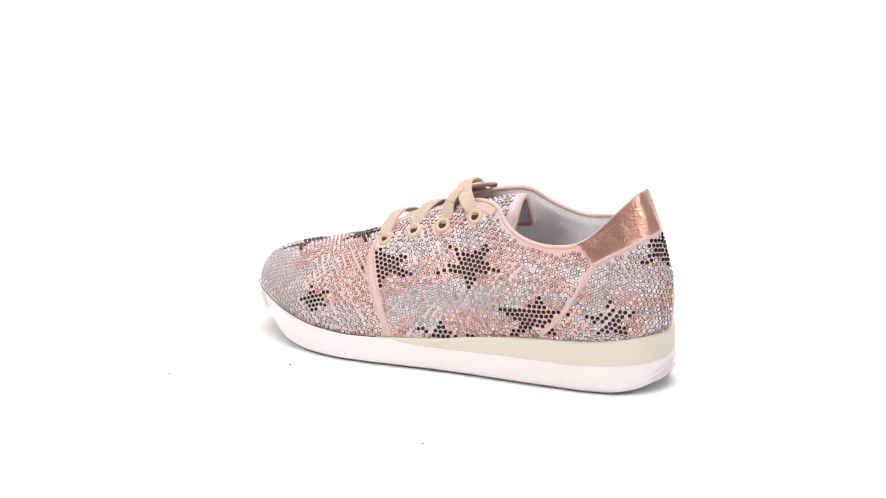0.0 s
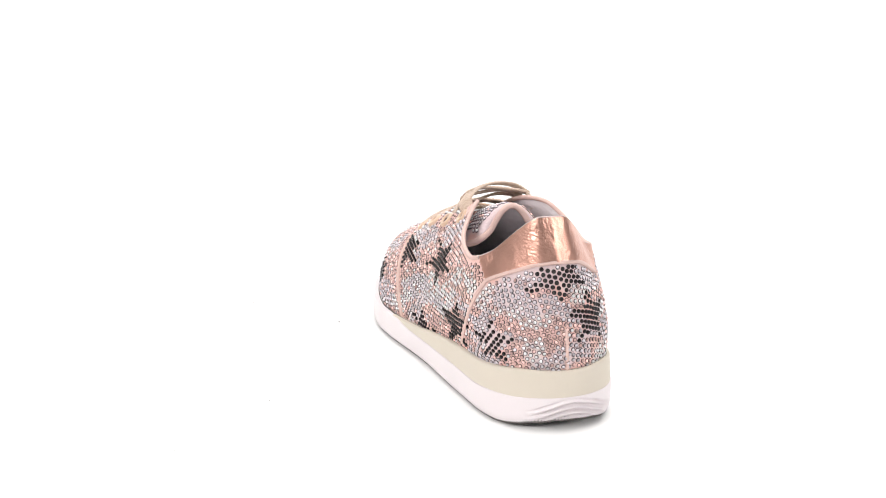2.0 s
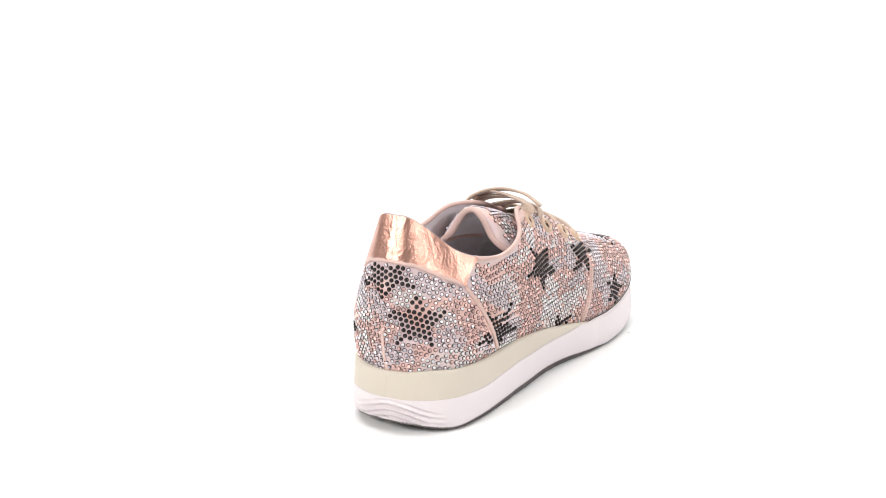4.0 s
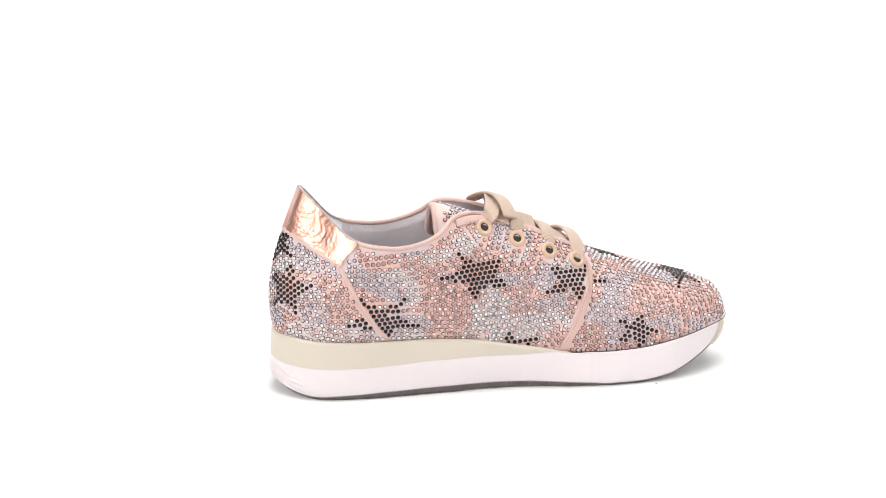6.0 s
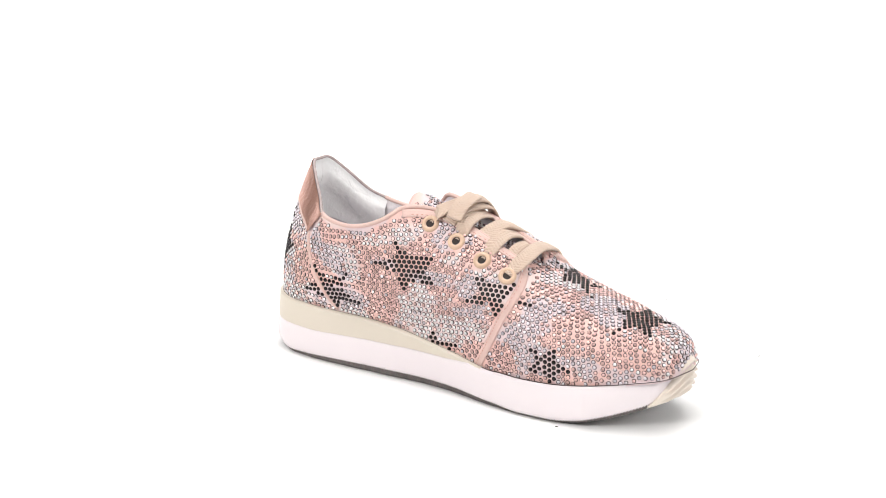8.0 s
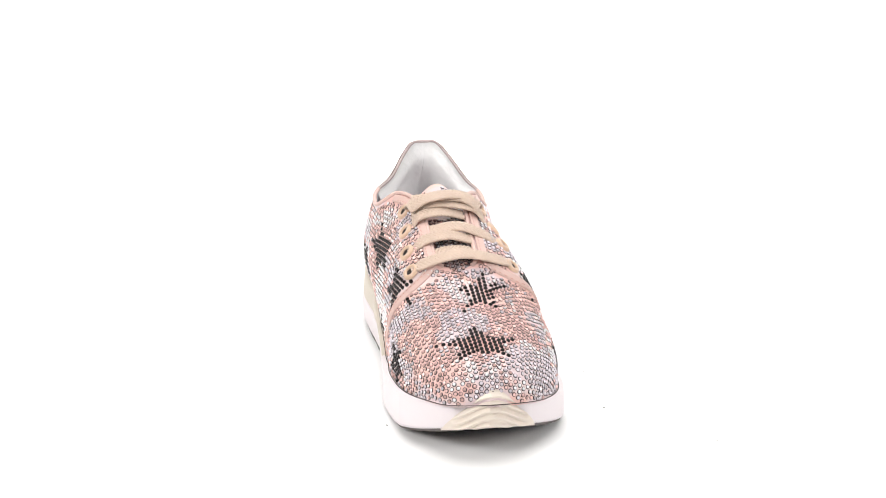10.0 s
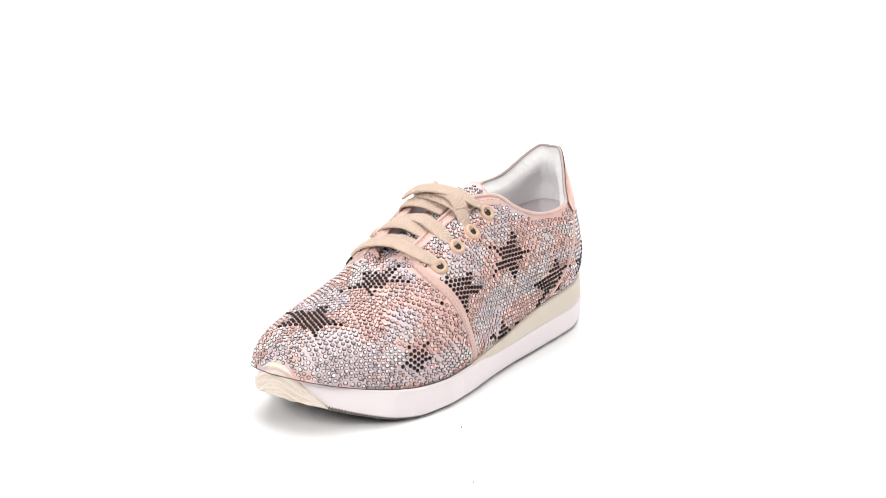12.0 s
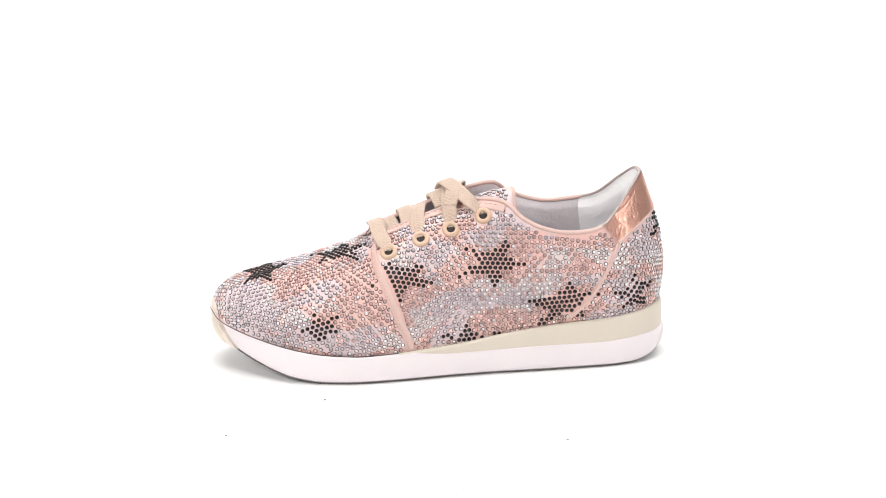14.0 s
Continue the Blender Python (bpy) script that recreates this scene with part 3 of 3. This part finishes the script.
    v, f = grid(np.array(lip))
    recalc(link("toe_bumper", v, f, BUMPER, shoe, "cream rubber toe bumper with carved waves"))
    # the tread, set in under the wall; its darkened colour draws the recess shadow
    low = []
    for i in range(n):
        x, y, z = white[i, 0]
        z = floor_of(ring[i, 0])
        low.append([(x - normal[i, 0] * 0.0010, y - normal[i, 1] * 0.0010, z + 0.0040 + arch_of(ring[i, 0], y)),
                    (x - normal[i, 0] * 0.0014, y - normal[i, 1] * 0.0014, z + 0.0006), (x - normal[i, 0] * 0.0045, y - normal[i, 1] * 0.0045, z)])
    low = np.array(low)
    toe = int(np.argmax(ring[:, 0]))
    left, right = low[:toe + 1, 2], np.concatenate([low[:1, 2], low[toe:, 2][::-1]])
    span = 160
    la = np.array([left[int(k)] for k in np.linspace(0, len(left) - 1, span)])
    xs = right[:, 0]
    rb = np.array([right[int(np.argmin(np.abs(xs - p[0])))] for p in la])
    v1, f1 = grid(low, close_u=True)
    v2, f2 = grid(np.stack([la, (la + rb) / 2, rb], axis=1))
    v = np.vstack([v1, v2])
    f = f1 + [tuple(i + len(v1) for i in q) for q in f2]
    recalc(link("tread", v, f, TREAD, shoe, "grey rubber tread under the sole, darkened as recess shade"))
    keep = np.array([[min(ring[i, 0], ring[(i + 1) % n, 0]) < 0.186] * (tan.shape[1] - 1) for i in range(n)])
    v, f = grid(tan, keep, close_u=True)
    recalc(link("midsole", v, f, WEDGE, shoe, "ivory foam wedge tapering towards the forefoot"))


panel_obs = panels()
trims()
inside()
tongue_ob, tongue_top = tongue()
sole()

# ---- eyelets and lace ----
EYES = {(1, 1): (0.190, 0.0348, 0.0773), (1, 2): (0.1695, 0.0345, 0.0874), (1, 3): (0.1494, 0.0325, 0.0937), (1, 4): (0.1276, 0.0302, 0.1031),
        (-1, 1): (0.1945, -0.0296, 0.0805), (-1, 2): (0.1755, -0.0300, 0.0880), (-1, 3): (0.1545, -0.0296, 0.0980), (-1, 4): (0.1335, -0.0285, 0.1065)}


def eyelet(side, row):
    q, n = onto(EYES[side, row])
    ex = Vector((1, 0, 0)) - n * n.x
    ex.normalize()
    ey = n.cross(ex)
    pts = []
    prof = [(0.0027, -0.0010), (0.0028, 0.0010), (0.0035, 0.0019), (0.0046, 0.0019), (0.0056, 0.0011), (0.0059, -0.0002)]
    for a in np.linspace(0, 2 * math.pi, 28, endpoint=False):
        pts.append([q + (ex * math.cos(a) + ey * math.sin(a)) * r + n * h for r, h in prof])
    v, f = grid(np.array(pts), close_u=True)
    ring = recalc(link("eyelet", v, f, EYELET, shoe, "beige enamelled eyelet"))
    # flat dark disc paints the hole's inner shade; the leather below is uncut
    ring_in = [q + (ex * math.cos(a) + ey * math.sin(a)) * 0.0031 + n * 0.0007 for a in np.linspace(0, 2 * math.pi, 20, endpoint=False)]
    link("hole_shade_disc", ring_in + [q + n * 0.0004], [(i, (i + 1) % 20, 20) for i in range(20)], HOLE_SHADE, ring, "dark disc painted as the shade inside the eyelet")
    return q, n


eyes = {k: eyelet(*k) for k in EYES}


def lace(points, normals, pinch=(), width=0.0102):
    p, nn = rails(points, 150), rails(normals, 150)
    v, f = ribbon(p, nn, width, 0.0018, 0.00050, pinch)
    return recalc(link("lace", v, f, LACE, shoe, "flat woven beige cotton lace"))


def lace_from(side, row, middle, end, low=False):
    """A lace length that comes up through an eyelet and runs over given points."""
    q, n = eyes[side, row]
    inward = Vector((0, -side, 0))
    pts = [q - n * 0.0012 + inward * 0.0014, q + n * 0.0022 + inward * 0.0030, q + n * 0.0042 + inward * 0.0075] + [Vector(m) for m in middle] + [Vector(end)]
    nor = [n - inward * 0.9, n - inward * 0.3, n] + [Vector((0.35, m[1] * 12, 1)) for m in middle] + [Vector((0.35, end[1] * 12, 1))]
    lace(pts, [tuple(v) for v in nor], (0,))


# lowest bar runs straight across, both ends through eyelets
qa, na = eyes[1, 1]
qb, nb = eyes[-1, 1]
lace([qa - na * 0.001 + Vector((0, -0.0014, 0)), qa + na * 0.003 + Vector((0, -0.0035, 0)), (0.1960, 0.021, 0.0880), (0.1975, 0.004, 0.0915), (0.1980, -0.014, 0.0885),
      qb + nb * 0.003 + Vector((0, 0.0035, 0)), qb - nb * 0.001 + Vector((0, 0.0014, 0))],
     [tuple(na + Vector((0, 0.8, 0))), tuple(na), (0.35, 0.25, 1), (0.35, 0, 1), (0.35, -0.25, 1), tuple(nb), tuple(nb + Vector((0, -0.8, 0)))], (0, -1))
lace([(0.186, 0.017, 0.0870), (0.187, 0.006, 0.0905), (0.188, -0.006, 0.0905), (0.189, -0.017, 0.0870)], [(0.4, 0.2, 1), (0.4, 0.05, 1), (0.4, -0.05, 1), (0.4, -0.2, 1)])
lace_from(-1, 2, [(0.1775, -0.017, 0.0960), (0.1770, -0.002, 0.0985)], (0.1760, 0.014, 0.0945))
lace_from(1, 2, [(0.1710, 0.020, 0.0975), (0.1685, 0.005, 0.1020)], (0.1660, -0.014, 0.0985))
lace_from(-1, 3, [(0.1560, -0.019, 0.1060), (0.1550, -0.004, 0.1085)], (0.1530, 0.012, 0.1050))
lace_from(1, 3, [(0.1495, 0.021, 0.1080), (0.1490, 0.006, 0.1122), (0.1475, -0.010, 0.1125)], (0.1450, -0.022, 0.1060))
lace_from(-1, 4, [(0.1375, -0.021, 0.1120), (0.1420, -0.008, 0.1145), (0.1450, 0.007, 0.1158), (0.1475, 0.017, 0.1135)], (0.1490, 0.023, 0.1080))
lace_from(1, 4, [(0.1350, 0.024, 0.1100), (0.1420, 0.015, 0.1155), (0.1470, 0.002, 0.1180), (0.1490, -0.013, 0.1160)], (0.1500, -0.024, 0.1095))


# ---- rhinestones ----
PITCH = 0.00338


def stones(tree_fn, seeds, allowed):
    """Spreads stones in a loosely hexagonal packing over a surface, outward from the seeds."""
    cell = PITCH
    hashed, made, queue = {}, [], list(seeds)
    heads = [Vector((1, 0, 0))] * len(queue)
    rnd = random.Random(5)
    k = 0
    while k < len(queue) and len(made) < 9000:
        p, head = queue[k], heads[k]
        k += 1
        q, n = tree_fn(p)
        key = (int(q.x // cell), int(q.y // cell), int(q.z // cell))
        near = False
        for a in (-1, 0, 1):
            for b in (-1, 0, 1):
                for c in (-1, 0, 1):
                    for o in hashed.get((key[0] + a, key[1] + b, key[2] + c), ()):
                        if (o - q).length < PITCH * 0.83:
                            near = True
        if near or not allowed(q):
            continue
        hashed.setdefault(key, []).append(q)
        made.append((q, n))
        ex = head - n * head.dot(n)
        if ex.length < 0.1:
            ex = Vector((0, 1, 0)) - n * n.y
        ex.normalize()
        ey = n.cross(ex)
        for i in range(6):
            w = math.radians(60 * i)
            queue.append(q + (ex * math.cos(w) + ey * math.sin(w)) * PITCH * rnd.uniform(0.98, 1.03))
            heads.append(ex + ey * rnd.gauss(0, 0.028))
    return settle(made, tree_fn, allowed)


def settle(made, tree_fn, allowed):
    """Lets neighbouring stones push one another to even gaps, staying on the surface and clear of the seams."""
    p = np.array(sorted(tuple(q) for q, n in made))
    good = p.copy()
    reach = PITCH * 1.07
    for step in range(10):
        push = np.zeros_like(p)
        for a in range(0, len(p), 150):
            box = p[a:a + 150]
            lo, hi = box.min(0) - reach, box.max(0) + reach
            near = np.nonzero(((p > lo) & (p < hi)).all(1))[0]
            d = box[:, None] - p[near][None]
            r = np.linalg.norm(d, axis=2)
            w = np.where((r > 1e-9) & (r < reach), (reach - r) / np.maximum(r, 1e-9), 0)
            push[a:a + 150] = (d * w[..., None]).sum(1)
        p = p + push * 0.22
        p = np.array([tree_fn(q)[0] for q in p])
        if step % 5 == 4:
            for i, q in enumerate(p):
                if not allowed(Vector(q)):
                    p[i] = good[i]
            good = p.copy()
    return [tree_fn(q) for q in p]


def stone_shape(sides, rings):
    """A domed flat-back stone: short girdle, rounded crown."""
    v = []
    for r, h in rings:
        for i in range(sides):
            a = 2 * math.pi * i / sides
            v.append((r * math.cos(a), r * math.sin(a), h))
    v.append((0, 0, rings[-1][1] + 0.05))
    f = []
    for k in range(len(rings) - 1):
        for i in range(sides):
            j = (i + 1) % sides
            f.append((k * sides + i, k * sides + j, (k + 1) * sides + j, (k + 1) * sides + i))
    top = (len(rings) - 1) * sides
    f += [(top + i, top + (i + 1) % sides, len(v) - 1) for i in range(sides)]
    return v, f


GEM_V, GEM_F = stone_shape(8, ((0.95, 0.10), (0.80, 0.62), (0.46, 0.92)))
STUD_V, STUD_F = stone_shape(12, ((1.0, 0.0), (1.0, 0.2), (0.88, 0.5), (0.62, 0.74), (0.3, 0.86)))
# dark rim round and under a stone, standing in for its shaded side
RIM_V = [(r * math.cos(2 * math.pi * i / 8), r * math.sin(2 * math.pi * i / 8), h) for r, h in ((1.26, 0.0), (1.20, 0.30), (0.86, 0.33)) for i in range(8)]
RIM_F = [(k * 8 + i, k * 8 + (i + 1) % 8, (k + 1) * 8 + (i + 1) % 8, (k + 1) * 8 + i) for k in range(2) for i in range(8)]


def frame_at(q, n, spin, r):
    ex = Vector((1, 0.13, 0.07)) - n * n.dot(Vector((1, 0.13, 0.07)))
    ex.normalize()
    ey = n.cross(ex)
    c, s = math.cos(spin), math.sin(spin)
    ax, ay = ex * c + ey * s, ey * c - ex * s
    return Matrix(((ax.x, ay.x, n.x, q.x), (ax.y, ay.y, n.y, q.y), (ax.z, ay.z, n.z, q.z), (0, 0, 0, 1))) @ Matrix.Diagonal((r, r, r, 1))


def field(found, parent, where):
    """Sets the stones of one panel: crystals joined by colour, dark studs of the stars apart."""
    rnd = random.Random(11)
    sets = {"rose_rhinestone_field": ([], [], ROSE_STUD), "lilac_rhinestone_field": ([], [], LILAC_STUD), "clear_rhinestone_field": ([], [], CLEAR_STUD)}
    rim_v, rim_f, darks = [], [], []
    for q, n in found:
        tilt = (n + Vector((rnd.gauss(0, 0.13), rnd.gauss(0, 0.13), rnd.gauss(0, 0.13)))).normalized()
        if where(q):
            darks.append((q, tilt))
            continue
        name = rnd.choices(("rose_rhinestone_field", "lilac_rhinestone_field", "clear_rhinestone_field"), print_at(q))[0]
        m = frame_at(q, tilt, rnd.uniform(0, 6.28), rnd.uniform(0.95, 1.08) * 0.00116)
        v, f, _ = sets[name]
        o = len(v)
        v += [m @ Vector(p) for p in GEM_V]
        f += [tuple(i + o for i in face) for face in GEM_F]
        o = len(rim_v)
        # random slip of the shade rim, so its dark crescent varies between stones
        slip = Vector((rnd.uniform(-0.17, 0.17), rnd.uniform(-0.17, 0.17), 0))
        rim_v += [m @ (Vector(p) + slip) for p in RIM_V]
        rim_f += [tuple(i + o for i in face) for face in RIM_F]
    for name, (v, f, mat) in sets.items():
        if v:
            link(name, v, f, mat, parent, "small domed glass rhinestones", smooth=False, kind="stuff")
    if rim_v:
        link("stone_shade_field", rim_v, rim_f, SHADE_RIM, parent, "dark rims standing in for the rhinestones' shaded sides", kind="stuff")
    return darks


def near_line(q):
    """True where a seam, rim or eyelet leaves no room for a stone."""
    x, y, z = q
    if x < 0.06 and z > counter_z(x) - 0.0035:
        return True
    if x > 0.296 and abs(y - 0.003) < 0.015 and z < 0.0405 - 30 * (y - 0.003) ** 2:
        return True
    if z < 0.11 and abs(x - rear_x(z)) < 0.0028 and z < 0.087:
        return True
    if abs(x - facing_x(y, z)) < 0.0040 and z < 0.0795 and abs(y) > 0.012:
        return True
    for e, _ in eyes.values():
        if (q - e).length < 0.0068:
            return True
    return False


RIMS = [Vector(p) for side in (1, -1) for p in LAST[side][int(NS * 4.1 / 20):int(NS * 13.7 / 20), -1]]
FEET = [Vector(p) for side in (1, -1) for p in LAST[side][:, 0]]


def clear_of_edges(q):
    if near_line(q):
        return False
    lim = 0.0042
    if q.z > 0.075 and any((q - r).length < lim for r in RIMS):
        return False
    return not (q.z < 0.042 and any((q - r).length < 0.0022 for r in FEET))


def dress():
    found = stones(onto, [Vector((0.12, 0.05, 0.05)), Vector((0.12, -0.04, 0.05)), Vector((0.24, 0.0, 0.07)), Vector((-0.004, 0.004, 0.06))], clear_of_edges)
    split = {}
    for q, n in found:
        k = panel_of(q)
        k = ("quarter", 0 if q.y > 0 else 1) if k == "quarter" else (k, 0)
        split.setdefault(k, []).append((q, n))
    gem = bpy.data.meshes.new("dark_stud")
    gem.from_pydata([tuple(Vector(p) * GRADE) for p in STUD_V], [], STUD_F)
    gem.polygons.foreach_set("use_smooth", [True] * len(gem.polygons))
    gem.materials.append(DARK_STUD)
    for (name, i), list_ in split.items():
        if name not in panel_obs or name == "heel_tab":
            continue
        owner = panel_obs[name][i]
        darks = field(list_, owner, star_at)
        for q, n in darks[:290]:
            ob = new("dark_stud", gem)
            ob.parent = owner
            m = frame_at(q, n, 0.0, 0.00139)
            m.translation = q * GRADE
            ob.matrix_basis = m
        rest_v, rest_f = [], []
        for q, n in darks[290:]:
            m, o = frame_at(q, n, 0.0, 0.00139), len(rest_v)
            rest_v += [m @ Vector(p) for p in STUD_V]
            rest_f += [tuple(k + o for k in face) for face in STUD_F]
        if rest_v:
            link("dark_stud_field", rest_v, rest_f, DARK_STUD, owner, "small dark metallic studs", kind="stuff")
    # tongue
    tv, tf = grid(tongue_top)
    tree = BVHTree.FromPolygons([Vector(p) for p in tv], tf)

    def on_tongue(p):
        q, n, _, _ = tree.find_nearest(Vector(p))
        return q, (n if n.z > 0 else -n)

    edge = [Vector(p) for p in np.concatenate([tongue_top[:, 0], tongue_top[-1], tongue_top[:, -1]])]
    found = stones(on_tongue, [Vector((0.16, 0, 0.1))], lambda q: q.x > 0.1095 and abs(q.y - 0.002) < 0.023 and all((q - e).length > 0.0035 for e in edge))
    field(found, tongue_ob, lambda q: noise.noise(q * 60) > 0.25)


dress()
studio()
table = turntable()


# ---- what moves: the turntable carries the shoe round ----
def motions():
    times = [0.5 * i for i in range(29)]
    walk(table, [(t, turned(t)) for t in times])
    walk(shoe, [(t, turned(t) @ SHOE_AT) for t in times])


motions()
